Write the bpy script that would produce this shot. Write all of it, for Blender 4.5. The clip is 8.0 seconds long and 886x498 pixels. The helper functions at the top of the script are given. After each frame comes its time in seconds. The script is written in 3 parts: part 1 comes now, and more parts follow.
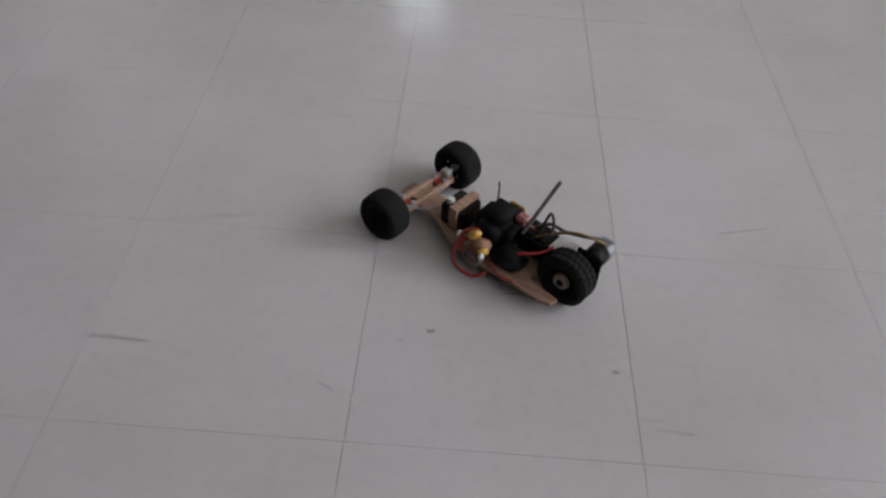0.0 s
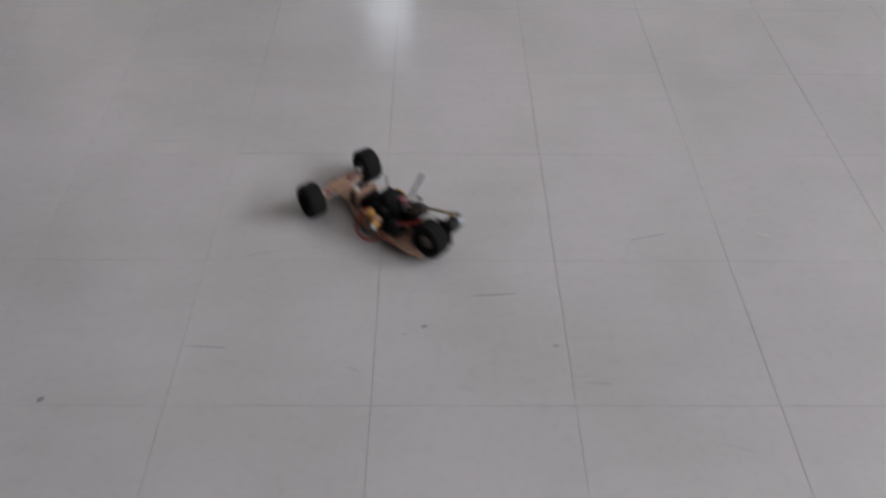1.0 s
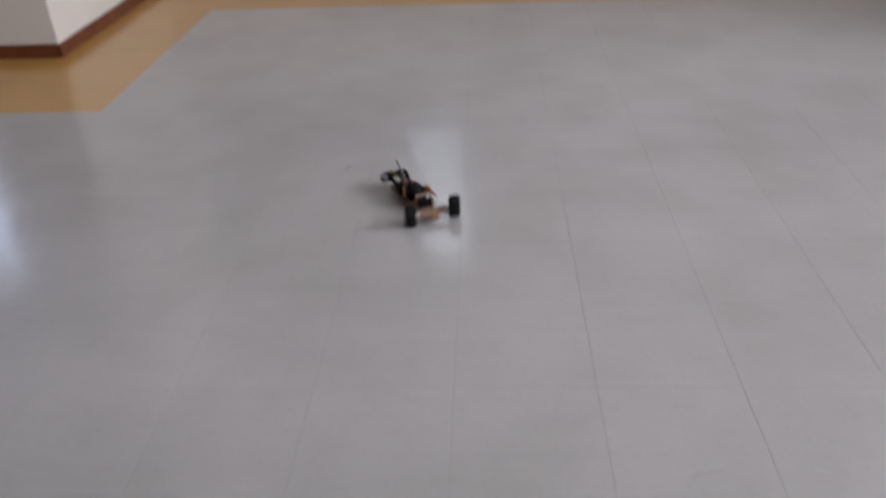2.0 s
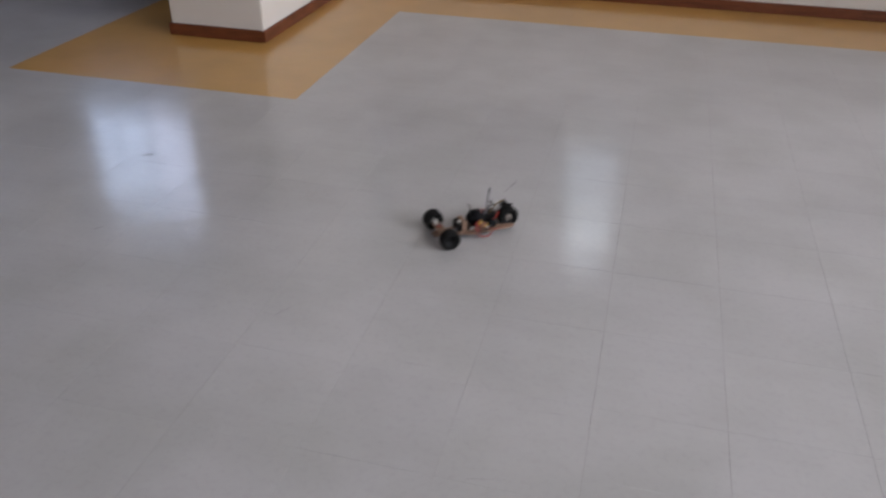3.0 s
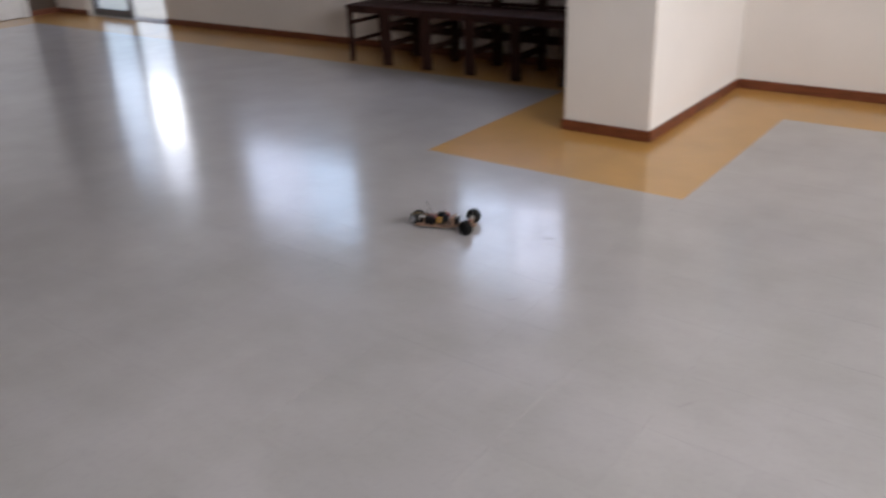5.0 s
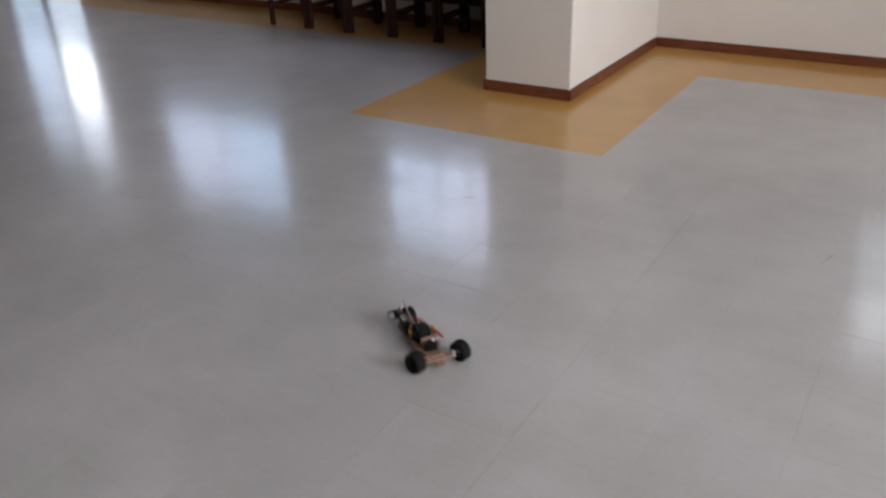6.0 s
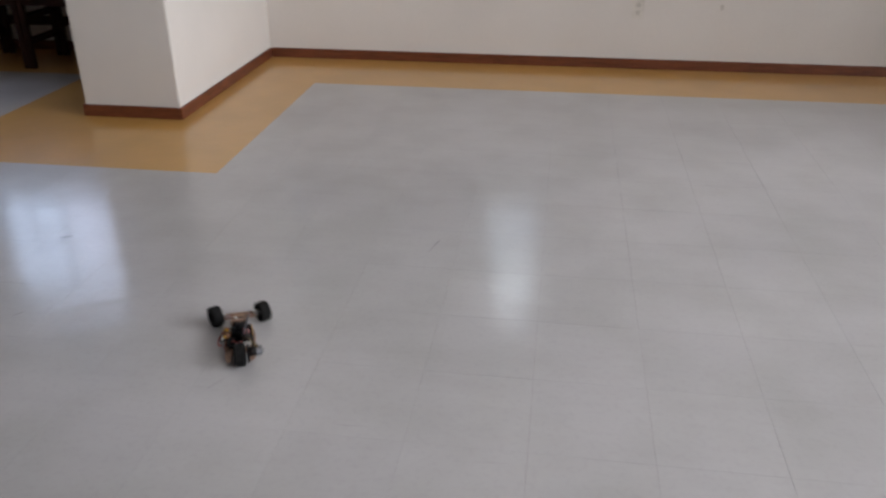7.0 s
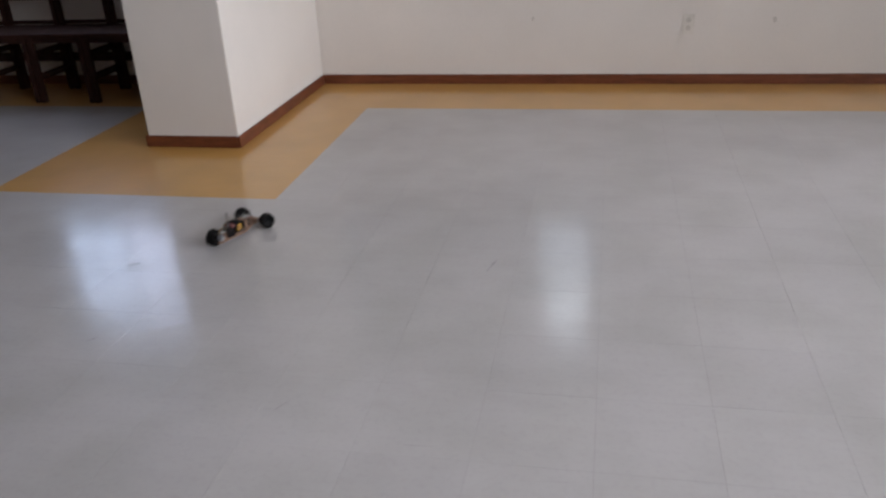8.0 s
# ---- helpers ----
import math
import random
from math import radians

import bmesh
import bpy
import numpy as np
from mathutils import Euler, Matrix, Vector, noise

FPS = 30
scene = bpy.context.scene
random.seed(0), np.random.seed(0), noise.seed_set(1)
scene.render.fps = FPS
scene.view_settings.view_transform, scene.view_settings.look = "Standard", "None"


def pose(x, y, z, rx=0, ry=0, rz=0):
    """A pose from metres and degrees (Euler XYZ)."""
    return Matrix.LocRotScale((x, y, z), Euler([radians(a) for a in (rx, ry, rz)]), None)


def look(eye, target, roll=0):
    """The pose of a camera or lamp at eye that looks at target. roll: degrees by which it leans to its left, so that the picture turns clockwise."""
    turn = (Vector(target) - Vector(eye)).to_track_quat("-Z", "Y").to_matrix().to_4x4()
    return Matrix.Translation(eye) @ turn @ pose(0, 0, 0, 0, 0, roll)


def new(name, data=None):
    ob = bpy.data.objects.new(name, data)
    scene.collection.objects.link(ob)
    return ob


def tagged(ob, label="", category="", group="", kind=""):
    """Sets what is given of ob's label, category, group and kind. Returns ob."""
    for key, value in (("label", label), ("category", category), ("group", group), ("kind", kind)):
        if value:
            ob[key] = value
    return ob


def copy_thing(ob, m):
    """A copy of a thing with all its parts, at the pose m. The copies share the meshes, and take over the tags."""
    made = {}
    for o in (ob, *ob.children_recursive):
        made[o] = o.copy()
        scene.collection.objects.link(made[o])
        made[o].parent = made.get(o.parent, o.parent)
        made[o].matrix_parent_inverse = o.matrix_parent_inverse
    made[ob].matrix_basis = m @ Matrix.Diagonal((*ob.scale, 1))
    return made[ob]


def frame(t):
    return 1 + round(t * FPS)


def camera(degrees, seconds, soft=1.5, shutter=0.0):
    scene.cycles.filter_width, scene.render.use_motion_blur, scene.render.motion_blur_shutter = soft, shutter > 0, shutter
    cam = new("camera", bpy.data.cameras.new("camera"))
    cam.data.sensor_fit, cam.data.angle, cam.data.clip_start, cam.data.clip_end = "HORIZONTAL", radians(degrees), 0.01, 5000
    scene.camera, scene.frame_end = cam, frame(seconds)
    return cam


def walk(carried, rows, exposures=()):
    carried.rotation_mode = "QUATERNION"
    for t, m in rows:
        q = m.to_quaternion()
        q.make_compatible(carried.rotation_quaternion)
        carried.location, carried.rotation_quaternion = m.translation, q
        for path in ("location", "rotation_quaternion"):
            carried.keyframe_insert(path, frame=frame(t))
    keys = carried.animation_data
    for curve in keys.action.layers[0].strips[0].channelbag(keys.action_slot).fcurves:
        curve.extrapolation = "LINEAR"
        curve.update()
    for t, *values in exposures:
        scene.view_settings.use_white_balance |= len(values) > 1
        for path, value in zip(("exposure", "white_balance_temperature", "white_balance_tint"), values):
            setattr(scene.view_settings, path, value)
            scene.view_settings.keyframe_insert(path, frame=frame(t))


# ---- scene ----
cam = camera(57.3, 8.0, 2.4, 0.4)

PATH = [
    (0, (2.035, -3.412, 0.707), (2.01, -1.977, -0.687), 3.5),
    (0.5, (1.982, -3.535, 0.915), (2.087, -2.155, -0.529), 4.0),
    (0.8, (1.996, -3.609, 0.972), (2.052, -2.2, -0.447), 2.0),
    (1, (2.035, -3.66, 0.987), (2.052, -2.224, -0.405), 0.6),
    (1.2, (2.031, -3.705, 1.007), (2.022, -2.279, -0.394), -0.4),
    (2.3, (2.011, -3.689, 1.2), (1.817, -1.931, 0.268), -2.7),
    (2.5, (2.007, -3.747, 1.248), (1.679, -2.052, 0.238), -0.7),
    (2.8, (1.937, -3.837, 1.28), (1.543, -2.18, 0.232), 1.0),
    (3, (1.945, -3.833, 1.272), (1.527, -2.17, 0.243), 0.9),
    (3.2, (1.895, -3.91, 1.303), (1.434, -2.251, 0.286), 0.7),
    (3.5, (1.777, -4.053, 1.339), (0.956, -2.517, 0.356), -1.4),
    (3.7, (1.713, -4.118, 1.343), (0.691, -2.696, 0.376), -2.0),
    (4, (1.678, -4.151, 1.334), (0.424, -2.934, 0.362), -2.9),
    (4.2, (1.637, -4.178, 1.341), (0.295, -3.042, 0.388), -2.9),
    (4.5, (1.644, -4.181, 1.35), (0.275, -3.028, 0.456), -3.2),
    (4.6, (1.643, -4.147, 1.346), (0.318, -2.937, 0.464), -2.6),
    (4.8, (1.691, -4.127, 1.358), (0.436, -2.829, 0.5), -2.4),
    (5, (1.724, -4.103, 1.376), (0.608, -2.668, 0.542), -2.4),
    (5.2, (1.736, -4.093, 1.372), (0.712, -2.589, 0.543), -2.0),
    (6.3, (1.831, -4.045, 1.342), (0.912, -2.545, 0.39), -1.8),
    (6.5, (1.909, -3.993, 1.344), (1.223, -2.378, 0.383), -0.1),
    (6.7, (1.944, -3.932, 1.325), (1.517, -2.216, 0.39), 1.5),
    (7, (1.959, -3.892, 1.296), (1.701, -2.121, 0.403), -0.1),
    (7.2, (1.943, -3.91, 1.303), (1.701, -2.138, 0.408), -0.3),
    (7.5, (1.957, -3.907, 1.311), (1.622, -2.138, 0.441), -2.2),
    (7.7, (1.908, -3.916, 1.314), (1.552, -2.146, 0.454), -2.3),
    (8, (1.934, -3.916, 1.306), (1.554, -2.144, 0.462), -2.9),
]
walk(cam, [(t, look(e, a, r)) for t, e, a, r in PATH], [(0, 0.02, 6500, 8.5), (0.5, 0.0, 6500, 8.5), (1.2, 0.08, 6500, 9), (2.5, 0.10, 6450, 10), (3.2, 0.17, 6450, 9), (4.0, 0.38, 6680, 8), (4.6, 0.55, 6800, 9), (5.2, 0.52, 6800, 10), (6.5, 0.23, 6600, 7), (8, 0.22, 6450, 9)])

# ---- light ----
world = bpy.data.worlds.new("sky")
scene.world = world
world.use_nodes = True
wn = world.node_tree.nodes
sky = wn.new("ShaderNodeTexSky")
sky.sky_type = "NISHITA"
sky.sun_disc = False
sky.sun_elevation = radians(58)
sky.sun_rotation = radians(100)
wn["Background"].inputs["Strength"].default_value = 0.15
world.node_tree.links.new(sky.outputs["Color"], wn["Background"].inputs["Color"])

sun = new("sun", bpy.data.lights.new("sun", "SUN"))
sun.data.energy, sun.data.angle, sun.data.color = 2.0, radians(1.0), (1.0, 0.95, 0.88)
sun.matrix_world = look((8, -3, 16), (0.5, -2, 0))


def window_light(x, y, z, w, h, target, energy, colour):
    lamp = new("window_light", bpy.data.lights.new("window_light", "AREA"))
    lamp.data.shape, lamp.data.size, lamp.data.size_y = "RECTANGLE", w, h
    lamp.data.energy, lamp.data.color = energy, colour
    lamp.matrix_world = look((x, y, z), target)
    return lamp


RIGHT_X = 8.8
EAST = (-7.8, -4.9, -1.9)
EAST_POWER = (205, 218, 315)
DAY = (0.925, 0.938, 1.0)
for wy, power in zip(EAST, EAST_POWER):
    window_light(RIGHT_X + 0.02, wy, 3.5, 2.4, 1.7, (0, wy, 2.6), power, DAY)
# sky in the openings of the window wall: x, z, width, height, power, colour
for wx, wz, ww, wh, power, tint in (
        (0.965, 1.29, 1.77, 0.50, 3.4, (1.0, 0.95, 0.94)),
        (0.965, 1.82, 1.77, 0.52, 9.8, (1.0, 0.96, 0.96)),
        (-2.17, 1.68, 0.56, 0.94, 7.4, (0.68, 0.75, 1.0)),
        (-1.59, 1.68, 0.60, 0.94, 8.4, (0.76, 0.77, 1.0)),
        (-4.98, 1.70, 0.92, 0.92, 9.8, (0.74, 0.76, 1.0)),
        (-4.105, 1.70, 0.80, 0.92, 9.4, (0.60, 0.73, 1.0)),
        (-7.60, 1.36, 0.76, 1.36, 5.0, (0.80, 0.81, 1.0)),
        (-7.55, 0.38, 0.66, 0.56, 0.45, (0.90, 0.82, 1.0)),
        (-6.88, 1.14, 0.56, 0.72, 6.0, (0.90, 0.92, 1.0)),
        (-6.88, 1.83, 0.60, 0.62, 2.2, (0.80, 0.82, 1.0)),
        (-6.80, 0.40, 0.72, 0.70, 0.65, (0.90, 0.82, 1.0))):
    window_light(wx, 1.604, wz, ww, wh, (wx, -5, wz), power, tint)

# ---- materials ----


def material(name, base, rough=0.6, metal=0.0):
    m = bpy.data.materials.new(name)
    m.use_nodes = True
    b = m.node_tree.nodes["Principled BSDF"]
    b.inputs["Base Color"].default_value = (*base, 1)
    b.inputs["Roughness"].default_value = rough
    b.inputs["Metallic"].default_value = metal
    return m, m.node_tree, b


def node(tree, kind, **values):
    n = tree.nodes.new(kind)
    for key, value in values.items():
        n.inputs[key].default_value = value
    return n


def coords(tree, scale=(1, 1, 1), source="Object"):
    tc = tree.nodes.new("ShaderNodeTexCoord")
    mp = tree.nodes.new("ShaderNodeMapping")
    mp.inputs["Scale"].default_value = scale
    if source == "World":
        geo = tree.nodes.new("ShaderNodeNewGeometry")
        tree.links.new(geo.outputs["Position"], mp.inputs["Vector"])
    else:
        tree.links.new(tc.outputs[source], mp.inputs["Vector"])
    return mp.outputs["Vector"]


def noise_ramp(tree, vector, scale, low, high, at=(0.35, 0.65), detail=4.0):
    n = node(tree, "ShaderNodeTexNoise", Scale=scale, Detail=detail)
    tree.links.new(vector, n.inputs["Vector"])
    r = tree.nodes.new("ShaderNodeValToRGB")
    r.color_ramp.elements[0].position, r.color_ramp.elements[1].position = at
    r.color_ramp.elements[0].color = (*low, 1)
    r.color_ramp.elements[1].color = (*high, 1)
    tree.links.new(n.outputs["Fac"], r.inputs["Fac"])
    return n, r


def multiply(tree, a, b, fac=1.0):
    mx = tree.nodes.new("ShaderNodeMix")
    mx.data_type, mx.blend_type = "RGBA", "MULTIPLY"
    mx.inputs["Factor"].default_value = fac
    tree.links.new(a, mx.inputs["A"])
    tree.links.new(b, mx.inputs["B"])
    return mx.outputs["Result"]


def bump(tree, b, height, strength, distance=0.002):
    bp = node(tree, "ShaderNodeBump", Strength=strength, Distance=distance)
    tree.links.new(height, bp.inputs["Height"])
    tree.links.new(bp.outputs["Normal"], b.inputs["Normal"])


def surface(name, base, rough=0.6, metal=0.0, vary=0.12, scale=6.0, grain=(1, 1, 1), fine=80.0, relief=0.1, source="World", rough_vary=0.0, spec=0.5):
    """A painted, wooden or plastic surface: broad stains, fine grain and a little relief."""
    m, tree, b = material(name, base, rough, metal)
    b.inputs["Specular IOR Level"].default_value = spec
    v = coords(tree, grain, source)
    lo = tuple(c * (1 - vary) for c in base)
    hi = tuple(min(1, c * (1 + vary)) for c in base)
    _, broad = noise_ramp(tree, v, scale, lo, hi)
    n2, grained = noise_ramp(tree, v, fine, (1 - vary,) * 3, (1, 1, 1), (0.3, 0.6), 3)
    tree.links.new(multiply(tree, broad.outputs["Color"], grained.outputs["Color"]), b.inputs["Base Color"])
    if rough_vary:
        n3 = node(tree, "ShaderNodeTexNoise", Scale=scale * 2.3, Detail=3.0)
        tree.links.new(v, n3.inputs["Vector"])
        mr = tree.nodes.new("ShaderNodeMapRange")
        mr.inputs["To Min"].default_value = rough - rough_vary
        mr.inputs["To Max"].default_value = rough + rough_vary
        tree.links.new(n3.outputs["Fac"], mr.inputs["Value"])
        tree.links.new(mr.outputs["Result"], b.inputs["Roughness"])
    if relief:
        bump(tree, b, n2.outputs["Fac"], relief)
    return m


def vinyl(name, base, random_part=True):
    """Waxed vinyl floor tile: streaky marbling, broad dull patches, scuffed gloss."""
    m, tree, b = material(name, base, 0.16)
    # dull vinyl under a worn film of wax
    b.inputs["Specular IOR Level"].default_value = 0.15
    b.inputs["Roughness"].default_value = 0.30
    b.inputs["Coat Weight"].default_value = 0.8
    b.inputs["Coat IOR"].default_value = 1.42
    v = coords(tree, (1, 1, 1), "World")
    streak_v = coords(tree, (1.2, 7.0, 1), "World")
    _, broad = noise_ramp(tree, v, 1.1, tuple(c * 0.93 for c in base), tuple(c * 1.05 for c in base))
    _, streak = noise_ramp(tree, streak_v, 3.2, (0.982, 0.982, 0.979), (1, 1, 1), (0.33, 0.55), 5)
    _, speck = noise_ramp(tree, v, 60.0, (0.96, 0.96, 0.96), (1, 1, 1), (0.3, 0.5), 3)
    _, cloud = noise_ramp(tree, v, 3.6, (0.925, 0.93, 0.91), (1, 1, 1), (0.36, 0.6), 5)
    broad_cloud = multiply(tree, broad.outputs["Color"], cloud.outputs["Color"])
    colour = multiply(tree, multiply(tree, broad_cloud, streak.outputs["Color"]), speck.outputs["Color"])
    # each tile a shade of its own
    rnd = tree.nodes.new("ShaderNodeObjectInfo").outputs["Random"] if random_part else tree.nodes.new("ShaderNodeNewGeometry").outputs["Random Per Island"]
    mr = tree.nodes.new("ShaderNodeMapRange")
    mr.inputs["To Min"].default_value, mr.inputs["To Max"].default_value = 0.985, 1.01
    tree.links.new(rnd, mr.inputs["Value"])
    shade = tree.nodes.new("ShaderNodeCombineColor")
    for k in ("Red", "Green", "Blue"):
        tree.links.new(mr.outputs["Result"], shade.inputs[k])
    tree.links.new(multiply(tree, colour, shade.outputs["Color"]), b.inputs["Base Color"])
    n3 = node(tree, "ShaderNodeTexNoise", Scale=6.0, Detail=5.0)
    tree.links.new(v, n3.inputs["Vector"])
    rr = tree.nodes.new("ShaderNodeMapRange")
    rr.inputs["To Min"].default_value, rr.inputs["To Max"].default_value = FLOOR_ROUGH - 0.09, FLOOR_ROUGH + 0.12
    tree.links.new(n3.outputs["Fac"], rr.inputs["Value"])
    tree.links.new(rr.outputs["Result"], b.inputs["Coat Roughness"])
    n4 = node(tree, "ShaderNodeTexNoise", Scale=9.0, Detail=3.0)
    tree.links.new(v, n4.inputs["Vector"])
    n5 = node(tree, "ShaderNodeTexNoise", Scale=24.0, Detail=2.0)
    tree.links.new(coords(tree, (0.6, 1.0, 1), "World"), n5.inputs["Vector"])
    wave = node(tree, "ShaderNodeMath")
    wave.operation = "MULTIPLY_ADD"
    wave.inputs[1].default_value = 0.3
    tree.links.new(n5.outputs["Fac"], wave.inputs[0])
    tree.links.new(n4.outputs["Fac"], wave.inputs[2])
    bump(tree, b, wave.outputs["Value"], 0.27, 0.004)
    tree.links.new(b.inputs["Normal"].links[0].from_socket, b.inputs["Coat Normal"])
    return m


FLOOR_ROUGH = 0.13
M = {}
M["tile"] = vinyl("grey_vinyl_tile", (0.389, 0.375, 0.379))
M["tile_field"] = vinyl("grey_vinyl_field", (0.389, 0.375, 0.379), False)
M["border"] = vinyl("tan_vinyl", (0.478, 0.262, 0.073))
M["joint"] = surface("dirty_joint", (0.30, 0.28, 0.27), 0.9, vary=0.28, scale=0.9)
M["scuff"] = surface("dark_scuff", (0.225, 0.215, 0.205), 0.6, vary=0.3, fine=300)
M["scuff_mid"] = surface("grey_scuff", (0.31, 0.298, 0.300), 0.5, vary=0.3, fine=300)
M["scuff_light"] = surface("faint_scuff", (0.352, 0.339, 0.340), 0.6, vary=0.2, fine=300, spec=0.3)
M["wall"] = surface("white_wall_paint", (0.66, 0.617, 0.578), 0.75, vary=0.035, scale=1.3, fine=160, relief=0.12)
M["ceiling"] = surface("ceiling_paint", (0.62, 0.60, 0.57), 0.9, vary=0.03, scale=1.0, fine=60)
M["smudge"] = surface("wall_smudge", (0.60, 0.555, 0.51), 0.8, vary=0.25, fine=200)
M["baseboard"] = surface("red_brown_wood", (0.145, 0.042, 0.018), 0.42, vary=0.25, scale=5, grain=(1.5, 1.5, 12), fine=40)
M["chair"] = surface("dark_stained_wood", (0.036, 0.013, 0.009), 0.75, vary=0.35, scale=6, grain=(3, 3, 1), fine=60, source="Object", spec=0.2)
M["alu"] = surface("white_window_metal", (0.62, 0.62, 0.62), 0.4, vary=0.06)
M["dark_frame"] = surface("dark_door_metal", (0.12, 0.115, 0.12), 0.4, vary=0.1)
M["plate"] = surface("grey_plastic_plate", (0.62, 0.58, 0.53), 0.45, vary=0.1, fine=120)
M["socket"] = surface("dark_socket", (0.49, 0.455, 0.41), 0.5)
M["concrete"] = surface("pale_concrete", (0.45, 0.44, 0.42), 0.9, vary=0.15, scale=0.6, fine=25)
M["panelling"] = surface("brown_wood_panelling", (0.075, 0.05, 0.036), 0.55, vary=0.2, scale=3, grain=(6, 6, 1), fine=40)
M["panel"] = surface("white_door_paint", (0.60, 0.58, 0.56), 0.45, vary=0.05)
# vehicle
M["ply"] = surface("birch_plywood", (0.245, 0.148, 0.102), 0.6, vary=0.22, scale=30, grain=(1, 6, 1), fine=200, source="Object")
M["ply_edge"] = surface("plywood_edge", (0.27, 0.16, 0.09), 0.7, vary=0.3, scale=60, grain=(1, 1, 8), fine=300, source="Object")
M["rubber"] = surface("black_rubber", (0.0065, 0.006, 0.006), 0.9, vary=0.3, scale=40, fine=400, source="Object", spec=0.2)
M["rim"] = surface("dark_plastic_rim", (0.007, 0.007, 0.0075), 0.6, vary=0.2, scale=50, source="Object", spec=0.12)
M["hub"] = surface("grey_metal_hub", (0.30, 0.29, 0.28), 0.45, 0.3, vary=0.15, scale=80, source="Object")
M["worn_hub"] = surface("worn_grey_hub", (0.26, 0.225, 0.205), 0.6, 0.2, vary=0.25, scale=150, source="Object")
M["white"] = surface("white_plastic", (0.50, 0.485, 0.46), 0.45, vary=0.06, scale=60, source="Object")
M["black"] = surface("black_plastic", (0.007, 0.0055, 0.0055), 0.5, vary=0.3, scale=60, source="Object", spec=0.15)
M["tape"] = surface("black_tape", (0.005, 0.005, 0.006), 0.7, vary=0.3, scale=90, source="Object", spec=0.12)
M["steel"] = surface("brushed_steel", (0.33, 0.335, 0.36), 0.62, 0.8, vary=0.1, scale=80, source="Object")
M["dull_steel"] = surface("dull_steel", (0.21, 0.215, 0.235), 0.6, 0.6, vary=0.2, scale=80, source="Object")
M["card"] = surface("greyed_white_card", (0.34, 0.33, 0.315), 0.6, vary=0.12, scale=60, source="Object")
M["red"] = surface("red_wire", (0.24, 0.018, 0.013), 0.45, vary=0.2, scale=120, source="Object")
M["pink"] = surface("pink_board", (0.24, 0.085, 0.085), 0.5, vary=0.2, scale=120, source="Object")
M["gold"] = surface("yellow_wrap", (0.42, 0.23, 0.035), 0.35, vary=0.3, scale=150, source="Object")
M["olive"] = surface("dull_yellow_wire", (0.17, 0.11, 0.035), 0.5, vary=0.25, scale=150, source="Object")
M["copper"] = surface("copper_winding", (0.19, 0.085, 0.042), 0.6, 0.0, vary=0.3, scale=200, source="Object")
M["grey_rod"] = surface("grey_plastic_rod", (0.115, 0.112, 0.125), 0.45, vary=0.15, scale=80, source="Object")
M["wire"] = surface("dark_wire", (0.035, 0.03, 0.028), 0.5, vary=0.3, scale=150, source="Object")


def glass_material():
    m = bpy.data.materials.new("window_glass")
    m.use_nodes = True
    t = m.node_tree
    out = t.nodes["Material Output"]
    t.nodes.remove(t.nodes["Principled BSDF"])
    mix = t.nodes.new("ShaderNodeMixShader")
    tr = t.nodes.new("ShaderNodeBsdfTransparent")
    tr.inputs["Color"].default_value = (0.90, 0.94, 0.96, 1)
    gl = t.nodes.new("ShaderNodeBsdfGlossy")
    gl.inputs["Roughness"].default_value = 0.02
    mix.inputs["Fac"].default_value = 0.05
    t.links.new(tr.outputs["BSDF"], mix.inputs[1])
    t.links.new(gl.outputs["BSDF"], mix.inputs[2])
    t.links.new(mix.outputs["Shader"], out.inputs["Surface"])
    return m


def curtain_material(name, colour, thin):
    m, tree, b = material(name, colour, 0.9)
    tl = tree.nodes.new("ShaderNodeBsdfTranslucent")
    tl.inputs["Color"].default_value = (*colour, 1)
    mix = tree.nodes.new("ShaderNodeMixShader")
    mix.inputs["Fac"].default_value = thin
    v = coords(tree, (1, 1, 1), "World")
    n, r = noise_ramp(tree, v, 240.0, tuple(c * 0.8 for c in colour), colour, detail=1)
    tree.links.new(r.outputs["Color"], b.inputs["Base Color"])
    bump(tree, b, n.outputs["Fac"], 0.2)
    tree.links.new(b.outputs["BSDF"], mix.inputs[1])
    tree.links.new(tl.outputs["BSDF"], mix.inputs[2])
    tree.links.new(mix.outputs["Shader"], tree.nodes["Material Output"].inputs["Surface"])
    return m


M["glass"] = glass_material()
M["curtain"] = curtain_material("cream_curtain_cloth", (0.66, 0.63, 0.60), 0.5)

# ---- mesh helpers ----


def box(bm, x0, y0, z0, x1, y1, z1, m=None):
    """Adds a box; m: an optional pose of its own."""
    t = Matrix.LocRotScale(((x0 + x1) / 2, (y0 + y1) / 2, (z0 + z1) / 2), None, (x1 - x0, y1 - y0, z1 - z0))
    return bmesh.ops.create_cube(bm, size=1, matrix=(m @ t) if m else t)["verts"]


def bevel(bm, width, segments=2):
    bmesh.ops.bevel(bm, geom=[e for e in bm.edges if len(e.link_faces) == 2 and e.calc_face_angle(0) > 0.6], offset=width, segments=segments, affect="EDGES", clamp_overlap=True)


def cylinder(bm, r0, r1, depth, m, segments=24, caps=True):
    return bmesh.ops.create_cone(bm, cap_ends=caps, segments=segments, radius1=r0, radius2=r1, depth=depth, matrix=m)["verts"]


